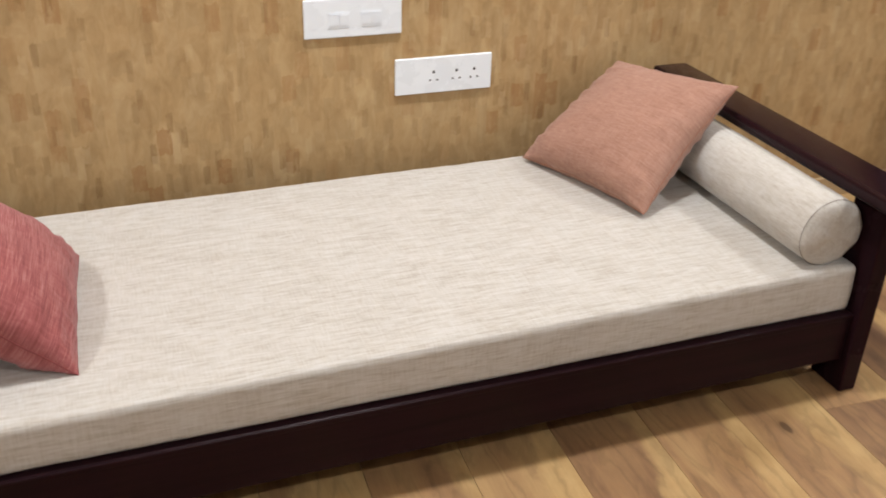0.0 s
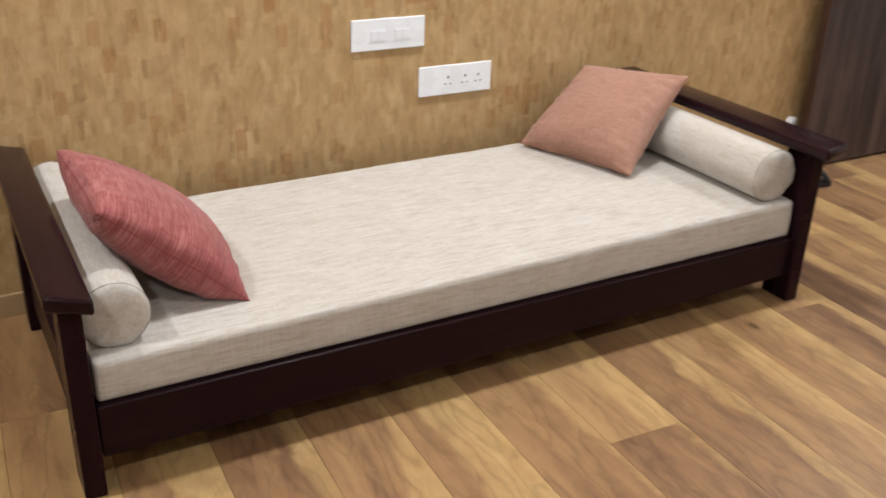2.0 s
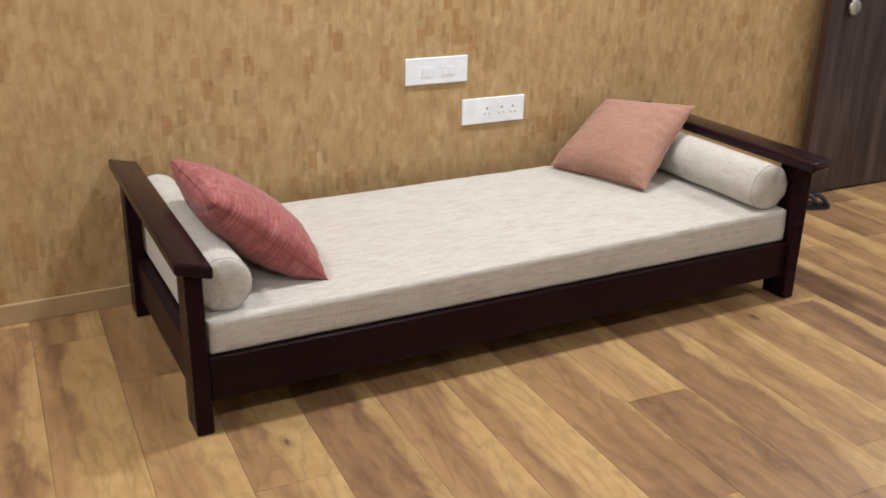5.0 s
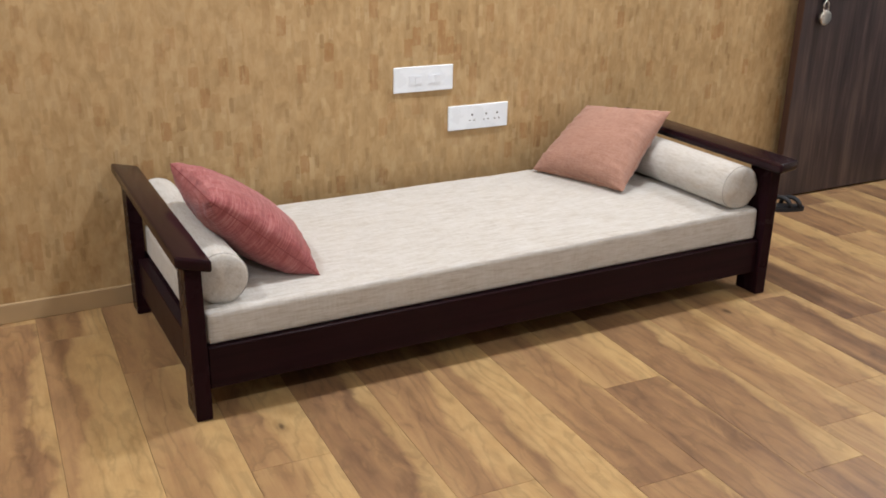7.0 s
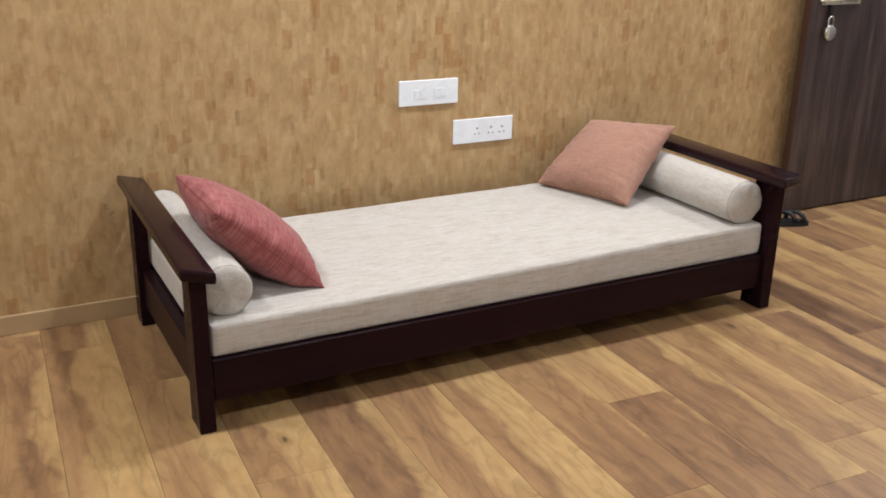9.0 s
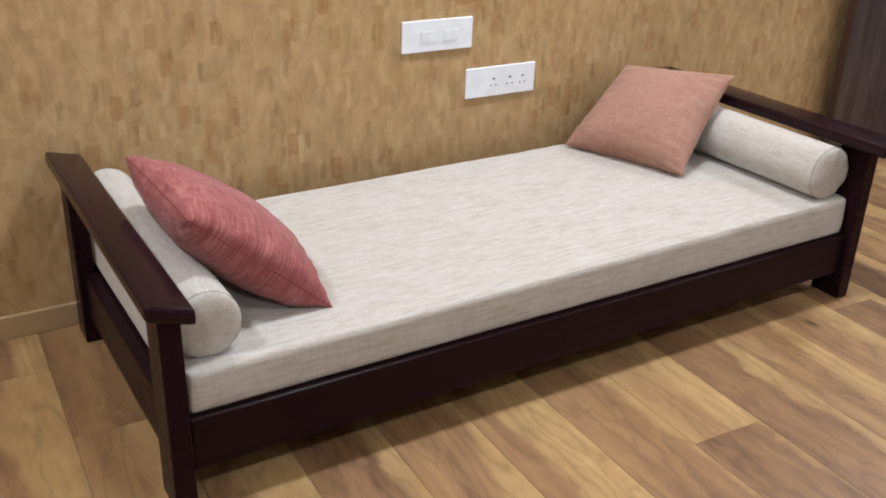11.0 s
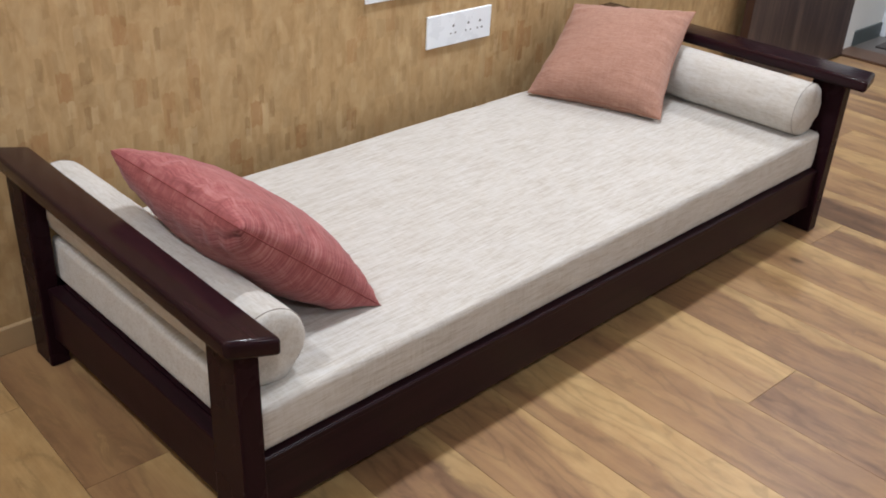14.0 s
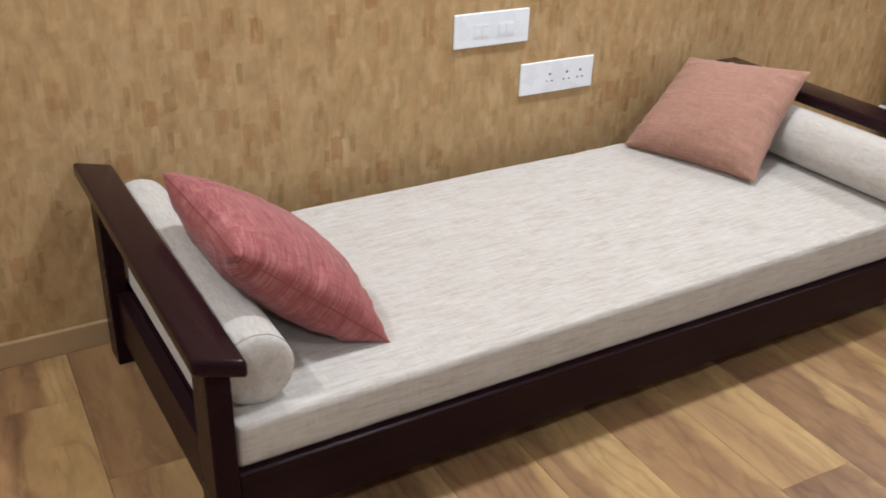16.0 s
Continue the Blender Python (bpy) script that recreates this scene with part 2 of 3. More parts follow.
def laminate():
    m, nt, b = mat("greybrown_door_laminate", 0.45)
    wide = noise_tex(nt, coords(nt, (19, 1, 1.5)), 1.0, 4.0, 0.62, 0.5)
    fine = noise_tex(nt, coords(nt, (90, 1, 3.0)), 1.0, 3.0, 0.6)
    f = calc(nt, "ADD", calc(nt, "MULTIPLY", wide, 0.72), calc(nt, "MULTIPLY", fine, 0.28))
    nt.links.new(ramp(nt, f, (0.36, (0.022, 0.0125, 0.0130)), (0.5, (0.046, 0.0285, 0.0275)), (0.64, (0.098, 0.066, 0.054))), b.inputs["Base Color"])
    bump(nt, b, fine, 0.08, 0.001)
    return m


M_DOOR = laminate()
M_LIP = plain("red_brown_edge_lipping", (0.058, 0.0255, 0.0165), 0.5)
M_SKIRT = plain("tan_skirting", (0.47, 0.33, 0.18), 0.45, vary=0.2, scale=4)
M_WHITE = plain("white_wall_paint", (0.78, 0.77, 0.74), 0.7, vary=0.05, scale=3)
M_CEIL = plain("white_ceiling_paint", (0.80, 0.79, 0.77), 0.8, vary=0.04, scale=3)
M_PLASTIC = plain("white_gloss_plastic", (0.85, 0.905, 0.965), 0.28, vary=0.03, scale=15, relief=0)
M_INSET = plain("pale_grey_plastic", (0.82, 0.87, 0.93), 0.35, vary=0.03, relief=0)
M_HOLE = plain("dark_hole", (0.012, 0.012, 0.014), 0.6, relief=0)
M_STEEL = plain("brushed_steel", (0.62, 0.60, 0.57), 0.28, 1.0, relief=0.05)
M_BRASS = plain("pale_satin_latch", (0.66, 0.62, 0.54), 0.32, 1.0)
M_RUBBER = plain("black_rubber", (0.010, 0.011, 0.015), 0.6, vary=0.3, scale=30)
M_GREYSKIRT = plain("grey_stone_skirting", (0.095, 0.115, 0.115), 0.4, vary=0.35, scale=12)
M_NAVY = plain("navy_door_paint", (0.018, 0.028, 0.055), 0.4, vary=0.2)
M_TILE = plain("grey_stone_tile", (0.155, 0.138, 0.125), 0.4, vary=0.35, scale=14)
M_MATTING = plain("grey_brown_doormat", (0.105, 0.092, 0.085), 0.95, vary=0.6, scale=60, relief=0.5)
M_THRESH = plain("brown_threshold_wood", (0.11, 0.055, 0.03), 0.4, vary=0.3)
M_GLOW = bpy.data.materials.new("lamp_diffuser")
M_GLOW.use_nodes = True
M_GLOW.node_tree.nodes["Principled BSDF"].inputs["Emission Color"].default_value = (1, 0.95, 0.88, 1)
M_GLOW.node_tree.nodes["Principled BSDF"].inputs["Emission Strength"].default_value = 4.0


# ---------------------------------------------------------------- mesh helpers
def link_bm(name, bm, material, smooth=False):
    me = bpy.data.meshes.new(name)
    bmesh.ops.recalc_face_normals(bm, faces=bm.faces)
    if smooth:
        for fc in bm.faces:
            fc.smooth = True
    bm.to_mesh(me)
    bm.free()
    me.materials.append(material)
    return new(name, me)


def part(name, bm, material, parent, label="", smooth=False):
    ob = link_bm(name, bm, material, smooth)
    ob.parent = parent
    if label:
        ob["label"] = label
    return ob


def box(x0, x1, y0, y1, z0, z1, bevel=0.0, seg=2, bm=None):
    bm = bm or bmesh.new()
    r = bmesh.ops.create_cube(bm, size=1.0)
    bmesh.ops.transform(bm, matrix=Matrix.Translation(((x0 + x1) / 2, (y0 + y1) / 2, (z0 + z1) / 2)) @ Matrix.Diagonal((x1 - x0, y1 - y0, z1 - z0, 1)), verts=r["verts"])
    if bevel:
        es = list({e for v in r["verts"] for e in v.link_edges})
        bmesh.ops.bevel(bm, geom=es, offset=bevel, segments=seg, profile=0.5, affect="EDGES")
    return bm


def cyl(centre, axis, radius, depth, seg=24, bm=None, bevel=0.0):
    bm = bm or bmesh.new()
    turn = Vector((0, 0, 1)).rotation_difference(Vector(axis)).to_matrix().to_4x4()
    r = bmesh.ops.create_cone(bm, cap_ends=True, segments=seg, radius1=radius, radius2=radius, depth=depth, matrix=Matrix.Translation(centre) @ turn)
    if bevel:
        es = [e for e in bm.edges if len(e.link_faces) == 2 and any(len(fc.verts) > 4 for fc in e.link_faces)]
        bmesh.ops.bevel(bm, geom=es, offset=bevel, segments=3, profile=0.5, affect="EDGES")
    return bm


def tube(points, radius, closed=False, seg=8):
    """A round cord along points."""
    bm = bmesh.new()
    n = len(points)
    rings = []
    for i, p in enumerate(points):
        p = Vector(p)
        a = Vector(points[(i - 1) % n] if closed or i else points[0])
        c = Vector(points[(i + 1) % n] if closed or i < n - 1 else points[-1])
        t = (c - a).normalized()
        u = t.cross(Vector((0.13, 0.31, 0.94))).normalized()
        w = t.cross(u)
        rings.append([bm.verts.new(p + radius * (math.cos(k * math.tau / seg) * u + math.sin(k * math.tau / seg) * w)) for k in range(seg)])
    for i in range(n if closed else n - 1):
        r0, r1 = rings[i], rings[(i + 1) % n]
        for k in range(seg):
            bm.faces.new((r0[k], r0[(k + 1) % seg], r1[(k + 1) % seg], r1[k]))
    if not closed:
        bm.faces.new(rings[0])
        bm.faces.new(rings[-1][::-1])
    return bm


def thing(name, label, category, group="", kind="", at=(0, 0, 0)):
    ob = new(name)
    ob.empty_display_size = 0.1
    ob.location = at
    return tagged(ob, label, category, group, kind)


def structure(name, bm, material, label, category):
    return tagged(link_bm(name, bm, material), label, category, kind="structure")


def local(ob, parent):
    """Keep a part built in world places where it is, under a parent that stands elsewhere."""
    ob.parent = parent
    ob.matrix_parent_inverse = Matrix.Translation(parent.location).inverted()
    return ob


# ---------------------------------------------------------------- the room
WX0, WX1, WY0, WY1 = -3.0, 3.33, -3.2, 2.05
structure("wall_north", box(WX0 - 0.15, 3.48, WY1, WY1 + 0.15, 0, CEIL), M_PAPER, "long wall covered in tan cork-pattern wallpaper", "wall")
structure("wall_south", box(WX0 - 0.15, 3.48, WY0 - 0.15, WY0, 0, CEIL), M_WHITE, "plain white painted wall behind the camera", "wall")
structure("wall_west", box(WX0 - 0.15, WX0, WY0, WY1, 0, CEIL), M_WHITE, "plain white painted side wall", "wall")
LX0, LX1, LY0, LY1 = 2.338, 3.300, 1.962, 1.998
DY0, DY1, DH = 1.06, 2.00, 2.10
bm = box(WX1, 3.48, WY0, DY0, 0, CEIL)
box(WX1, 3.48, DY1, WY1, 0, CEIL, bm=bm)
box(WX1, 3.48, DY0, DY1, DH, CEIL, bm=bm)
structure("wall_east", bm, M_WHITE, "white painted wall with the open doorway", "wall")
structure("ceiling", box(WX0 - 0.15, 3.48, WY0 - 0.15, WY1 + 0.15, CEIL, CEIL + 0.12), M_CEIL, "flat white painted ceiling", "ceiling")

structure("baseboard", box(WX0, WX1 - 0.0005, WY1 - 0.014, WY1 - 0.0005, 0.0, 0.066, 0.003), M_SKIRT, "tan wooden skirting board along the papered wall", "baseboard")

for lx, ly, watts in DOWNLIGHTS:
    lamp = thing("downlight", "round white recessed ceiling downlight, switched on", "ceiling light", "ceiling downlights", at=(lx, ly, CEIL))
    pts = [(lx + 0.118 * math.cos(k * math.tau / 32), ly + 0.118 * math.sin(k * math.tau / 32), CEIL - 0.006) for k in range(32)]
    local(part("trim_ring", tube(pts, 0.008, True), M_PLASTIC, None, smooth=True), lamp)
    local(part("diffuser", cyl((lx, ly, CEIL - 0.004), (0, 0, 1), 0.112, 0.008, 32), M_GLOW, None), lamp)

# ---------------------------------------------------------------- the corridor past the doorway
structure("threshold", box(WX1 - 0.02, 3.48, DY0, DY1, -0.02, 0.012, 0.003), M_THRESH, "brown wooden threshold in the doorway", "threshold")
structure("corridor_floor", box(3.48, 5.6, 0.0, 2.2, -0.06, 0.0), M_TILE, "grey stone-tiled corridor floor", "floor")
structure("corridor_wall_north", box(3.48, 5.6, 2.02, 2.17, 0, CEIL), M_WHITE, "white painted corridor wall", "wall")
structure("corridor_wall_south", box(3.48, 5.6, -0.15, 0.0, 0, CEIL), M_WHITE, "white painted corridor wall", "wall")
structure("corridor_wall_east", box(5.6, 5.75, -0.15, 2.17, 0, CEIL), M_WHITE, "white painted corridor end wall", "wall")
structure("corridor_ceiling", box(3.48, 5.75, -0.15, 2.17, CEIL, CEIL + 0.12), M_CEIL, "white corridor ceiling", "ceiling")
structure("corridor_skirting", box(3.48, 3.83, 2.008, 2.0195, 0.0, 0.075, 0.002), M_GREYSKIRT, "grey stone skirting of the corridor", "baseboard")
navy = thing("door", "closed navy blue door in a white frame in the corridor", "door", at=(4.3, 2.0, 0))
local(part("door_frame", box(3.835, 3.90, 1.985, 2.0195, 0.0, 2.12, 0.004), M_PLASTIC, None, "white painted frame"), navy)
local(part("door_frame", box(4.75, 4.815, 1.985, 2.0195, 0.0, 2.12, 0.004), M_PLASTIC, None, "white painted frame"), navy)
local(part("door_frame", box(3.90, 4.75, 1.985, 2.0195, 2.05, 2.12, 0.004), M_PLASTIC, None, "white painted frame"), navy)
local(part("door_leaf", box(3.902, 4.748, 1.998, 2.0185, 0.006, 2.048, 0.002), M_NAVY, None), navy)
tagged(link_bm("doormat", box(3.60, 4.45, 1.20, 1.93, 0.0, 0.010, 0.004), M_MATTING), "worn grey-brown doormat on the corridor floor", "doormat")

# ---------------------------------------------------------------- open door against the papered wall
door = thing("door", "open grey-brown wood-laminate door folded back to the wall", "door", at=(LX1, LY0, 0))
local(part("door_leaf", box(LX0 + 0.004, LX1, LY0, LY1, 0.010, 2.06, 0.0015), M_DOOR, None), door)
local(part("edge_lipping", box(LX0, LX0 + 0.0038, LY0 + 0.0005, LY1, 0.010, 2.06), M_LIP, None, "red-brown edge strip"), door)
for hz in (0.25, 1.05, 1.85):
    local(part("hinge", cyl((LX1 + 0.004, LY1 - 0.006, hz), (0, 0, 1), 0.006, 0.10, 12), M_STEEL, None, "steel hinge"), door)
LKX = 2.455
latch = local(part("latch", box(LKX - 0.055, LKX + 0.185, LY0 - 0.006, LY0 - 0.0003, 0.955, 0.992, 0.001), M_BRASS, None, "pale metal sliding latch"), door)
bolt = part("bolt", cyl((LKX + 0.05, LY0 - 0.012, 0.974), (1, 0, 0), 0.006, 0.25, 14), M_BRASS, None, smooth=True)
local(bolt, latch)
for sx in (-0.04, 0.06, 0.16):
    local(part("bolt_guide", box(LKX + sx - 0.008, LKX + sx + 0.008, LY0 - 0.020, LY0 - 0.0062, 0.962, 0.986, 0.002), M_BRASS, None), latch)
local(part("hasp_ring", box(LKX - 0.005, LKX + 0.003, LY0 - 0.018, LY0 - 0.0003, 0.893, 0.955, 0.002), M_RUBBER, None), latch)
padlock = thing("padlock", "small round steel padlock hanging from the door latch", "padlock", at=(LKX, LY0 - 0.02, 0.83))
body = cyl((LKX, LY0 - 0.018, 0.835), (0, 1, 0), 0.034, 0.022, 28, bevel=0.006)
local(part("body", body, M_STEEL, None, smooth=True), padlock)
shackle = [(LKX - 0.015, LY0 - 0.018, 0.855)] + [(LKX + 0.015 * math.cos(a), LY0 - 0.018, 0.888 + 0.018 * math.sin(a)) for a in [math.pi - k * math.pi / 10 for k in range(11)]] + [(LKX + 0.015, LY0 - 0.018, 0.855)]
local(part("shackle", tube(shackle, 0.0038), M_STEEL, None, "bright bent steel shackle", True), padlock)

stop = thing("door_stop", "small white wedge door stop on the papered wall", "door stop", at=(2.335, WY1, 0.19))
bm = bmesh.new()
prof = [(2.306, 0.178), (2.340, 0.178), (2.340, 0.208), (2.320, 0.205)]
front = [bm.verts.new((x, WY1 - 0.030, z)) for x, z in prof]
back = [bm.verts.new((x, WY1 - 0.0005, z)) for x, z in prof]
bm.faces.new(front)
bm.faces.new(back[::-1])
for k in range(4):
    bm.faces.new((front[k], back[k], back[(k + 1) % 4], front[(k + 1) % 4]))
local(part("wedge", bm, M_PLASTIC, None), stop)
local(part("screw", cyl((2.327, WY1 - 0.031, 0.192), (0, 1, 0), 0.004, 0.003, 10), M_STEEL, None), stop)

# ---------------------------------------------------------------- sandal at the door's foot
sandal = thing("sandal", "dark rubber sandal lying by the open door", "sandal", at=(2.26, 1.86, 0))


def sole(z0, z1, grow=0.0):
    bm = bmesh.new()
    lo, hi = [], []
    for k in range(28):
        a = k * math.tau / 28
        u = math.cos(a)
        w = 0.042 + 0.008 * u - 0.006 * math.cos(2 * a)
        lx, ly = u * (0.125 + grow), math.sin(a) * (w + grow)
        x, y = 2.215 + lx * 0.93 - ly * 0.36, 1.845 + lx * 0.36 * -1 + ly * 0.93
        lo.append(bm.verts.new((x, y, z0)))
        hi.append(bm.verts.new((x, y, z1)))
    bm.faces.new(lo[::-1])
    bm.faces.new(hi)
    for k in range(28):
        bm.faces.new((lo[k], lo[(k + 1) % 28], hi[(k + 1) % 28], hi[k]))
    return bm


local(part("sole", sole(0.0, 0.018), M_RUBBER, None), sandal)
local(part("footbed", sole(0.0181, 0.024, -0.006), M_RUBBER, None), sandal)
for off in (0.02, 0.065):
    arch = []
    for k in range(9):
        a = math.pi * k / 8
        lx, ly = off, 0.045 * math.cos(a)
        arch.append((2.215 + lx * 0.93 - ly * 0.36, 1.845 - lx * 0.36 + ly * 0.93, 0.022 + 0.038 * math.sin(a)))
    local(part("strap", tube(arch, 0.010), M_RUBBER, None, "dark rubber strap", True), sandal)

# ---------------------------------------------------------------- wall plates
def plate(name, label, x0, x1, z0, z1):
    p = thing(name, label, "wall plate", at=(x0, WY1, z0))
    local(part("plate", box(x0, x1, WY1 - 0.008, WY1 - 0.0003, z0, z1, 0.003, 3), M_PLASTIC, None), p)
    return p


PY = WY1 - 0.008
sw = plate("data_outlet", "white wall plate with two shuttered data outlets", 0.394, 0.638, 0.638, 0.732)
for c in (0.353, 0.682):
    cx = 0.394 + 0.244 * c
    cz = 0.680
    module = local(part("module", box(cx - 0.026, cx + 0.026, PY - 0.0012, PY - 0.0001, cz - 0.018, cz + 0.020, 0.0005), M_INSET, None), sw)
    for s in (-1, 1):
        local(part("shutter", box(cx + s * 0.0116 - 0.011, cx + s * 0.0116 + 0.011, PY - 0.0022, PY - 0.0013, cz - 0.012, cz + 0.013, 0.0008), M_INSET, None), module)
        local(part("shutter_lip", box(cx + s * 0.0116 - 0.011, cx + s * 0.0116 + 0.011, PY - 0.0022, PY - 0.0013, cz + 0.0135, cz + 0.0165, 0.001), M_INSET, None), module)
so = plate("socket_outlet", "white wall plate with three round-pin sockets", 0.622, 0.884, 0.476, 0.571)
for c in (0.392, 0.628, 0.814):
    cx = 0.622 + 0.262 * c
    face = local(part("socket_face", box(cx - 0.021, cx + 0.021, PY - 0.0003, PY - 0.0001, 0.500, 0.549), M_PLASTIC, None), so)
    for hx, hz, r in ((0.0, 0.532, 0.0037), (-0.0095, 0.511, 0.0026), (0.0095, 0.511, 0.0026)):
        local(part("pin_hole", cyl((cx + hx, PY - 0.0004, hz), (0, 1, 0), r, 0.0006, 14), M_HOLE, None), face)

# ---------------------------------------------------------------- daybed
BED = (0.427, 1.6, 0.0)
bed = thing("daybed", "low dark-stained lacquered wooden daybed frame against the papered wall", "daybed", at=BED)
LEGS_X = ((-0.597, -0.553), (1.403, 1.448))
for x0, x1 in LEGS_X:
    for y0, y1, drop in ((1.157, 1.255, 0.036), (1.926, 2.004, 0.014)):
        y0, drop = (y0 + 0.012, drop) if x0 < 0 and y0 < 1.5 else (y0, drop if x0 < 0 else 0.0)
        bm = box(x0, x1, y0, y1, 0.0, 0.4655 - drop)
        for v in bm.verts:
            if v.co.y < 1.2 and v.co.z < 0.1 and x0 < 0:
                v.co.y -= 0.013    # the foot sets out a little to the front
        bmesh.ops.bevel(bm, geom=list(bm.edges), offset=0.004, segments=2, profile=0.5, affect="EDGES")
        local(part("leg", bm, M_WOOD_Z, None), bed)
for outer, inner in ((-0.620, -0.543), (1.472, 1.366)):
    bm = box(min(outer, inner), max(outer, inner), 1.110, 2.034, 0.466, 0.501)
    for v in bm.verts:
        near, inside = v.co.y < 1.2, abs(v.co.x - inner) < 0.01
        if near and inside:
            v.co.y -= 0.024
        if outer < 0:
            v.co.y += 0.047 if near else -0.012
            v.co.x += 0.010 if inside else 0.0
            v.co.z -= (0.040 if near else 0.020) if inside else (0.026 if near else 0.0)
    bmesh.ops.bevel(bm, geom=list(bm.edges), offset=0.009, segments=4, profile=0.5, affect="EDGES")
    local(part("armrest", bm, M_WOOD_Y, None, "glossy flat armrest board", True), bed)
local(part("front_rail", box(-0.5495, 1.4025, 1.176, 1.201, 0.080, 0.201, 0.003), M_WOOD_X, None), bed)
local(part("rail_bead", box(-0.5495, 1.4025, 1.1725, 1.1755, 0.189, 0.2005, 0.0012), M_WOOD_X, None), bed)
local(part("back_rail", box(-0.5495, 1.4025, 1.958, 1.983, 0.080, 0.201, 0.003), M_WOOD_X, None), bed)
for x0, x1 in ((-0.580, -0.5485), (1.4015, 1.433)):
    local(part("side_rail", box(x0, x1, 1.2555, 1.9255, 0.070, 0.1965, 0.003), M_WOOD_SIDE, None), bed)
local(part("platform", box(-0.5480, 1.4010, 1.2585, 1.9205, 0.173, 0.197), M_WOOD_X, None), bed)
# unseen strip, added to keep light from leaking onto the floor under the bed
local(part("platform_ledger", box(-0.5495, 1.4025, 1.2015, 1.258, 0.173, 0.197), M_WOOD_X, None), bed)


def soft_block(x0, x1, y0, y1, z0, z1, r, nx, ny, nz, wob, top):
    """An upholstered block with rounded, slightly wavy edges: its top panel, or its border and base."""
    bm = bmesh.new()
    grid = {}

    def corner(i, j, k):
        key = (i, j, k)
        if key not in grid:
            p = [x0 + (x1 - x0) * i / nx, y0 + (y1 - y0) * j / ny, z0 + (z1 - z0) * k / nz]
            rr = r if k > nz / 2 else 0.010
            c = [min(max(v, a + rr), b - rr) for v, a, b in zip(p, (x0, y0, z0), (x1, y1, z1))]
            d = Vector(p) - Vector(c)
            if d.length > 1e-6:
                d = d.normalized() * min(rr, d.length)
            q = Vector(c) + d
            n = noise.noise(q * 6.0) * 0.6 + noise.noise(q * 19.0) * 0.4
            if k == nz:
                q.z += wob * n
            if j == 0:
                q.y -= wob * (n * 0.8 + 0.8 * math.sin(math.pi * k / nz))
            if i in (0, nx):
                q.x += (1 if i else -1) * wob * n * 0.5
            q.z -= (0.023 - 0.011 * (q.y - y0) / (y1 - y0)) * (1 - (q.x - x0) / (x1 - x0)) * (q.z - z0) / (z1 - z0)
            grid[key] = bm.verts.new(q)
        return grid[key]

    def face(a, b, c, d):
        if top == all(v[2] == nz for v in (a, b, c, d)):
            bm.faces.new([corner(*v) for v in (a, b, c, d)])

    for i in range(nx):
        for j in range(ny):
            for k in (0, nz):
                face((i, j, k), (i + 1, j, k), (i + 1, j + 1, k), (i, j + 1, k))
        for k in range(nz):
            for j in (0, ny):
                face((i, j, k), (i + 1, j, k), (i + 1, j, k + 1), (i, j, k + 1))
    for j in range(ny):
        for k in range(nz):
            for i in (0, nx):
                face((i, j, k), (i, j + 1, k), (i, j + 1, k + 1), (i, j, k + 1))
    return bm


MAT_TOP = 0.316
mattress = thing("mattress", "flat oatmeal-coloured linen mattress lying on the daybed", "mattress", at=(0.427, 1.6, 0.2015))
for panel, top in (("top_panel", True), ("border_panel", False)):
    local(part(panel, soft_block(-0.546, 1.399, 1.190, 1.957, 0.2015, MAT_TOP, 0.013, 190, 78, 12, 0.0030, top), M_LINEN_X, None, smooth=True), mattress)


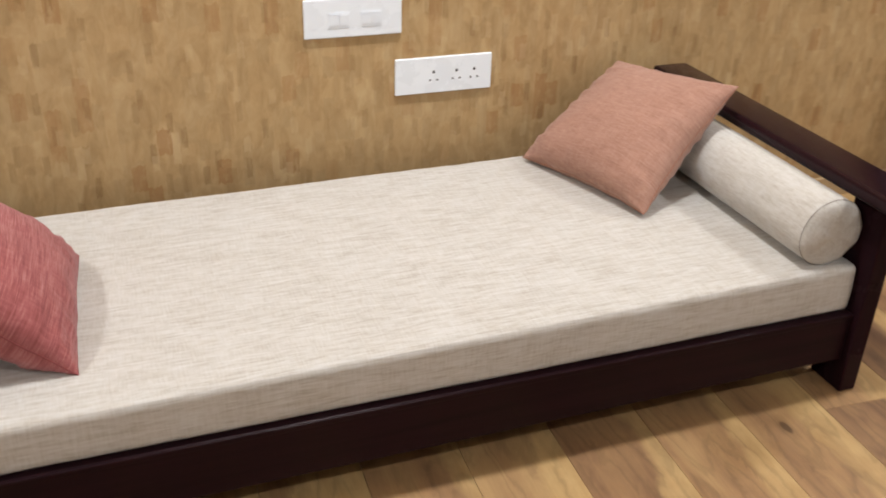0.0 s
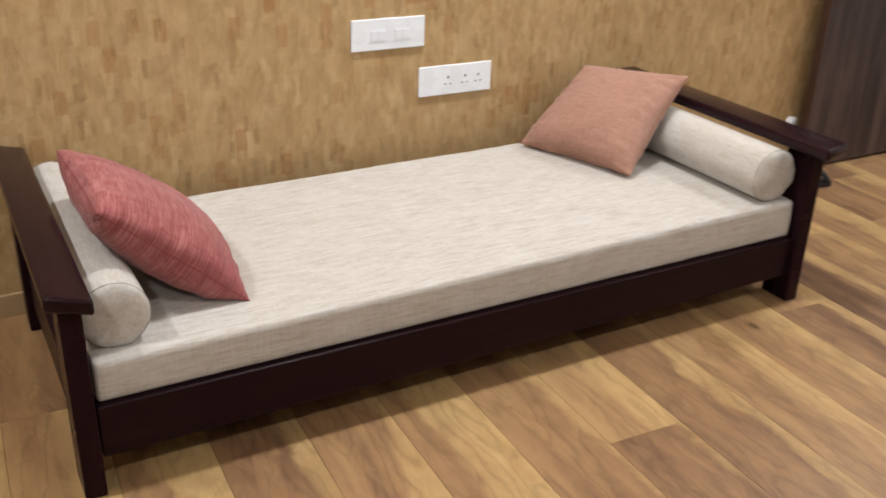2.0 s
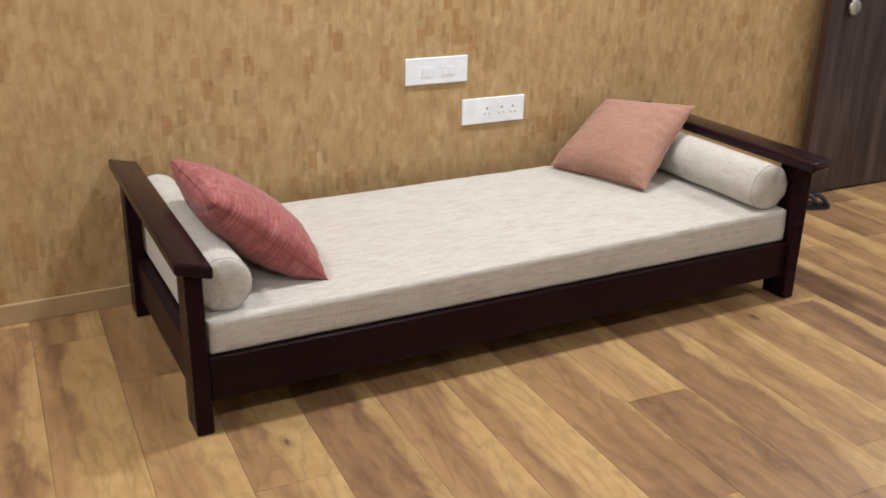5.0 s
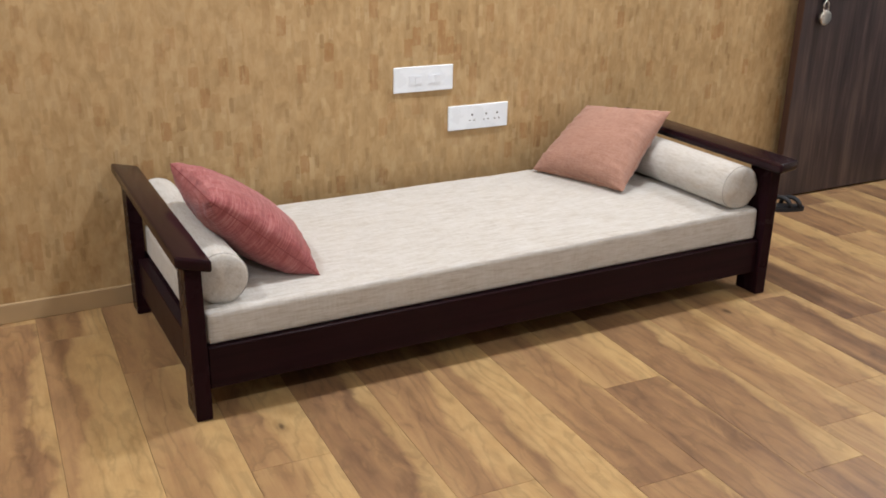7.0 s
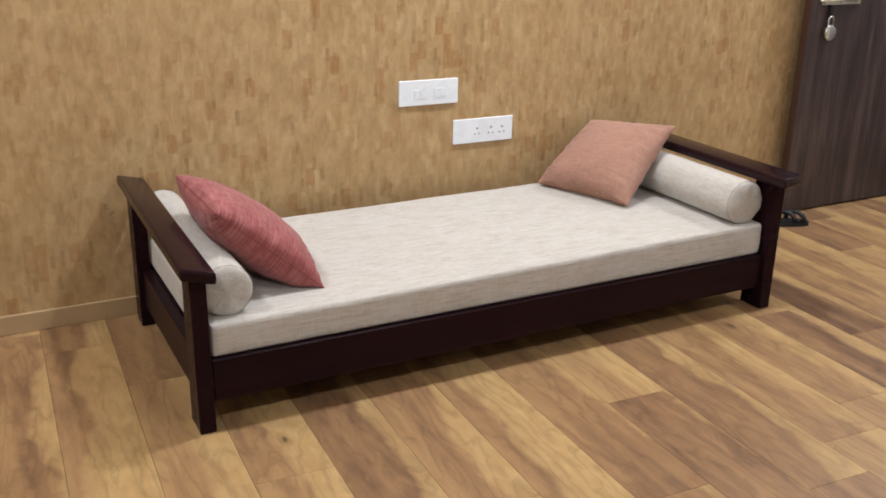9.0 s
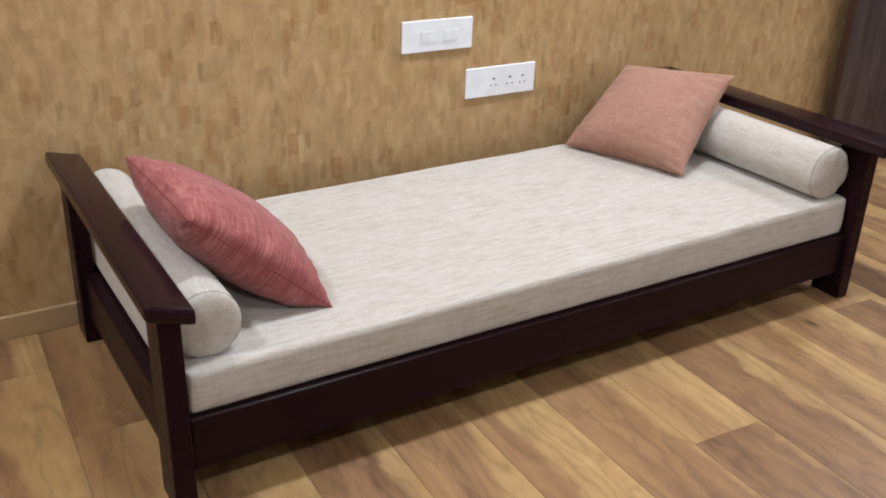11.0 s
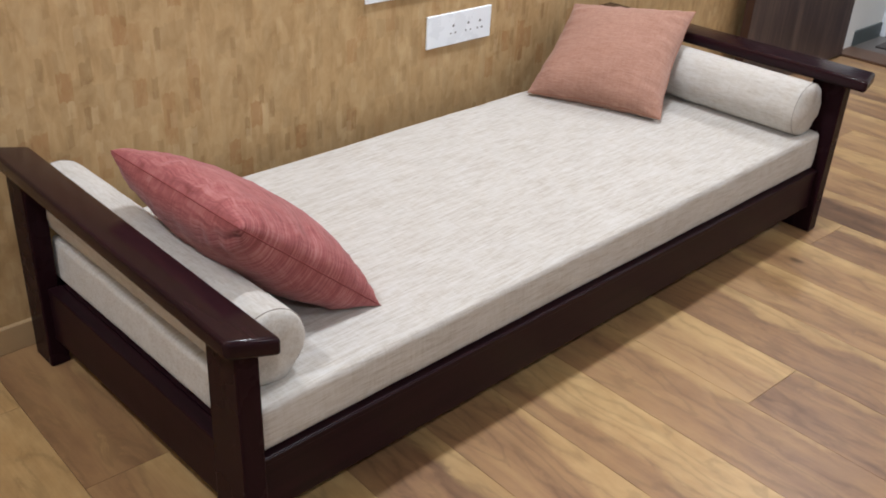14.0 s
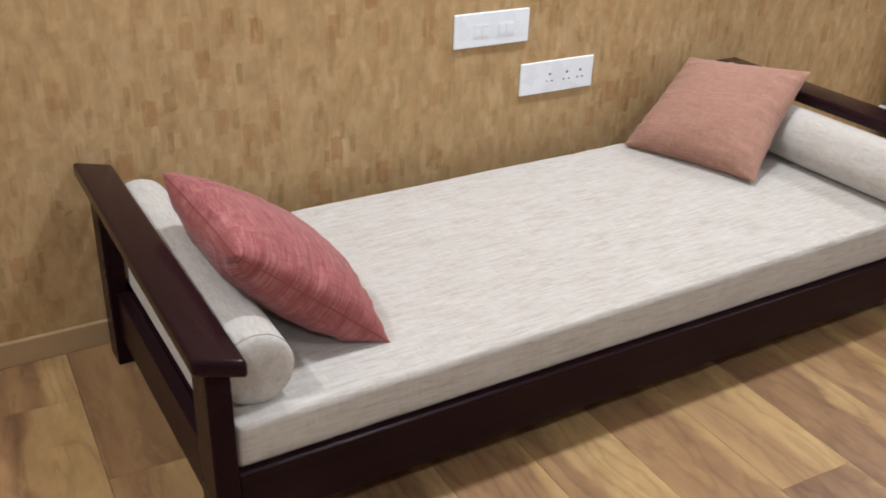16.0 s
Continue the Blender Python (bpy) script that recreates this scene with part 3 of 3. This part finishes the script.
def bolster(cx, cz, r, y0, y1, label, seed):
    """A round bolster lying along y: stuffed body, rounded ends and a seam round each end."""
    b = thing("bolster", label, "bolster", "bolster pair", at=(cx, (y0 + y1) / 2, cz - r))
    bm = bmesh.new()
    prof = [(0.0, 0.0), (0.25, 0.0005), (0.5, 0.002), (0.72, 0.005), (0.88, 0.009), (0.965, 0.013), (0.995, 0.019), (1.0, 0.028)]
    ln = y1 - y0
    stations = [(y0 + d, k * r) for k, d in prof[1:]] + [(y0 + 0.028 + (ln - 0.056) * t / 40, r) for t in range(1, 40)] + [(y1 - d, k * r) for k, d in prof[:0:-1]]
    seg = 48
    rings = []
    for y, rad in stations:
        ring = []
        for k in range(seg):
            a = k * math.tau / seg
            p = Vector((math.cos(a), (y - y0) * 3.0, math.sin(a)))
            w = rad * (1 + 0.018 * noise.noise(p * 1.6 + Vector((seed, 0, 0))) + 0.010 * noise.noise(p * 5.0 + Vector((0, seed, 0))))
            x, z = cx + math.cos(a) * w, cz + math.sin(a) * w
            z = max(z, cz - r + 0.001 + 0.004)
            inset = min(y - y0, y1 - y)
            crease = 0.006 * noise.noise(Vector((math.cos(a) * 2.6, seed, math.sin(a) * 2.6))) * (rad / r) if inset < 0.016 else 0.0
            ring.append(bm.verts.new((x, y + crease, z)))
        rings.append(ring)
    for r0, r1 in zip(rings, rings[1:]):
        for k in range(seg):
            bm.faces.new((r0[k], r0[(k + 1) % seg], r1[(k + 1) % seg], r1[k]))
    for ring, y in ((rings[0], y0), (rings[-1], y1)):
        c = bm.verts.new((cx, y, cz))
        for k in range(seg):
            bm.faces.new((ring[k], ring[(k + 1) % seg], c))
    local(part("cover", bm, M_LINEN_Y, None, smooth=True), b)
    for y in (y0 + 0.0175, y1 - 0.0175):
        pts = [(cx + math.cos(k * math.tau / 40) * r * 0.997, y, max(cz + math.sin(k * math.tau / 40) * r * 0.997, cz - r + 0.006)) for k in range(40)]
        local(part("seam", tube(pts, 0.0010, True, 6), M_THREAD, None, "dark stitched seam", True), b)


bolster(1.327, MAT_TOP + 0.0735, 0.0775, 1.203, 2.010, "oatmeal linen bolster beside the peach cushion", 2.0)
bolster(-0.4835, 0.2935 + 0.0690, 0.0720, 1.226, 2.034, "oatmeal linen bolster beside the rose-red cushion", 7.0)


def cushion(name, label, material, seam_mat, corners, thick, seed, pin, plump, wedge, pucker):
    """A stuffed cushion between four corners, which go round its edge."""
    pa, pb, pc, pd = [Vector(p) for p in corners]
    mid = (pa + pb + pc + pd) / 4
    ex = (pb - pa + pc - pd).normalized()
    ey = (pd - pa + pc - pb)
    ey = (ey - ey.dot(ex) * ex).normalized()
    ez = ex.cross(ey)
    c = tagged(new(name), label, "cushion")
    m = Matrix((ex, ey, ez)).transposed().to_4x4()
    m.translation = mid
    c.matrix_world = m
    back = m.inverted()
    la, lb, lc, ld = [back @ p for p in (pa, pb, pc, pd)]
    n = 44
    bm = bmesh.new()

    def flat(u, v):
        x = u * (1 - pin * (1 - v * v) * abs(u) ** 3)
        y = v * (1 - pin * (1 - u * u) * abs(v) ** 3)
        x += 0.6 * pucker * noise.noise(Vector((seed, y * 4.5, x * 0.6))) * abs(u) ** 6 * (1 - v * v)
        y += 0.6 * pucker * noise.noise(Vector((x * 4.5, seed, y * 0.6))) * abs(v) ** 6 * (1 - u * u)
        s, t = (x + 1) / 2, (y + 1) / 2
        return la.lerp(lb, s).lerp(ld.lerp(lc, s), t)

    sides = []
    for s in (1, -1):
        rows = []
        for i in range(n + 1):
            row = []
            for j in range(n + 1):
                u, v = math.sin((2 * i / n - 1) * math.pi / 2), math.sin((2 * j / n - 1) * math.pi / 2)
                p = flat(u, v)
                t = thick / 2 * (1 - u * u) ** plump * (1 - v * v) ** (plump + wedge * max(0.0, -v))
                t *= 1.0 + (0.9 * wedge if s < 0 else 0.0)
                rim = max(abs(u), abs(v))
                t *= 1 - (0.20 - 0.25 * wedge) * v
                t *= 1 + 0.10 * noise.noise(Vector((u * 2.2, v * 2.2, s + seed)))
                fold = 0.0045 * noise.noise(Vector((u * 7, v * 7, seed + 3 * s))) + 0.0022 * noise.noise(Vector((u * 17, v * 17, seed - 5 * s)))
                fold += pucker * (noise.noise(Vector((v * 9, seed, s))) * abs(u) ** 4 + noise.noise(Vector((seed, u * 9, s))) * abs(v) ** 4)
                p = p + Vector((0, 0, s * (t + fold * rim * (1 - rim ** 6))))
                if s == -1 and (i in (0, n) or j in (0, n)):
                    row.append(sides[0][i][j])
                else:
                    row.append(bm.verts.new(p))
            rows.append(row)
        sides.append(rows)
        for i in range(n):
            for j in range(n):
                bm.faces.new((rows[i][j], rows[i + 1][j], rows[i + 1][j + 1], rows[i][j + 1]))
    part("cover", bm, material, c, smooth=True)
    steps = [-1 + 2 * k / 24 for k in range(24)]
    loop = [flat(k, -1) for k in steps] + [flat(1, k) for k in steps] + [flat(-k, 1) for k in steps] + [flat(-1, -k) for k in steps]
    part("seam", tube(loop, 0.0014, True, 6), seam_mat, c, smooth=True)
    return c


cushion("cushion", "square peach-coloured cloth cushion leaning on the bolster", M_PEACH, M_PEACH_SEAM,
        [(0.930, 1.913, 0.325), (1.059, 1.518, 0.329), (1.353, 1.638, 0.571), (1.238, 2.007, 0.531)], 0.160, 4.0, 0.080, 0.44, 0.0, 0.036)
cushion("cushion", "square rose-red slub cloth cushion leaning on the bolster", M_RED, M_RED_SEAM,
        [(-0.186, 1.302, 0.299), (-0.170, 1.702, 0.322), (-0.490, 1.734, 0.555), (-0.482, 1.320, 0.556)], 0.150, 11.0, 0.030, 0.36, 0.30, 0.030)

# ---------------------------------------------------------------- floor boards
floor = structure("floor", box(WX0 - 0.15, 3.48, WY0 - 0.15, WY1 + 0.15, -0.10, -0.0095), M_THRESH, "acacia-look wooden board floor", "floor")
PW, PL = 0.2065, 1.215
LAY = Matrix.Translation((0.095, 1.2, 0)) @ Matrix.Rotation(math.radians(-2.3), 4, "Z")    # the boards lie a little askew to the wall
JOINTS = {2: -0.353, -3: -0.352, -5: 0.603, -4: 0.289, 6: -0.037, 7: -0.28, 0: -0.90, 1: 0.42, -1: 0.55, -2: -0.75, 3: 0.30, 4: 0.45, 5: -0.62, -6: -0.45, -7: 0.05, 8: 0.35}
# tone and sapwood share of the boards by the bed, by column: past the joint, before it
LOOKS = {-7: ((0.80, 0.30), (0.75, 0.35)), -6: ((0.42, 0.10), (0.38, 0.15)), -5: ((0.55, 0.30), (0.52, 0.66)), -4: ((0.55, 0.15), (0.70, 0.20)),
         -3: ((0.62, 0.58), (0.66, 0.25)), -2: ((0.30, 0.10), (0.40, 0.15)), -1: ((0.58, 0.15), (0.55, 0.20)), 0: ((0.62, 0.58), (0.62, 0.62)),
         1: ((0.62, 0.25), (0.55, 0.10)), 2: ((0.90, 0.25), (0.38, 0.0)), 3: ((0.36, 0.30), (0.42, 0.30)), 4: ((0.60, 0.25), (0.62, 0.20)),
         5: ((0.72, 0.30), (0.66, 0.20)), 6: ((0.70, 0.15), (0.26, 0.10)), 7: ((0.22, 0.10), (0.45, 0.20)), 8: ((0.80, 0.30), (0.60, 0.20))}
plank_mesh = {}
rng = random.Random(5)
for col in range(-18, 18):
    joint = JOINTS.get(col, rng.uniform(-0.6, 0.6))
    for step in range(-5, 3):
        y = joint + step * PL
        tone, sap, seed = rng.uniform(0.25, 0.85), rng.choice((0.0, 0.15, 0.25, 0.40)), rng.random()
        if col in LOOKS and step in (0, -1):
            tone, sap = LOOKS[col][0 if step == 0 else 1]
        # boards are cut at the walls
        a, b2 = y, y + PL
        reach = [(LAY @ Vector(((col + k) * PW, v, 0))) for k in (0, 1) for v in (a, b2)]
        if max(p.x for p in reach) < WX0 or min(p.x for p in reach) > WX1 - 0.02 or max(p.y for p in reach) < WY0 or min(p.y for p in reach) > WY1:
            continue
        key = "whole"
        inside = all(WX0 <= p.x <= WX1 - 0.02 and WY0 <= p.y <= WY1 for p in reach)
        if not inside or key not in plank_mesh:
            bm = box(0.0004, PW - 0.0004, 0.0004, PL - 0.0004, -0.0090, 0.0, 0.0005, 1)
            if not inside:
                shift = LAY @ Matrix.Translation((col * PW, a, 0))
                for co, no in (((WX0, 0, 0), (-1, 0, 0)), ((WX1 - 0.02, 0, 0), (1, 0, 0)), ((0, WY0, 0), (0, -1, 0)), ((0, WY1, 0), (0, 1, 0))):
                    back = shift.inverted()
                    bmesh.ops.bisect_plane(bm, geom=bm.verts[:] + bm.edges[:] + bm.faces[:], plane_co=back @ Vector(co),
                                           plane_no=back.to_3x3() @ Vector(no), clear_outer=True)
                if not bm.faces:
                    bm.free()
                    continue
            me = bpy.data.meshes.new("plank")
            bm.to_mesh(me)
            bm.free()
            me.materials.append(M_PLANK)
            if inside:
                plank_mesh[key] = me
        else:
            me = plank_mesh[key]
        p = new("plank", me)
        p.matrix_world = LAY @ Matrix.Translation((col * PW, a, 0))
        p.color = (tone, sap, seed, 1.0)
        p.parent = floor
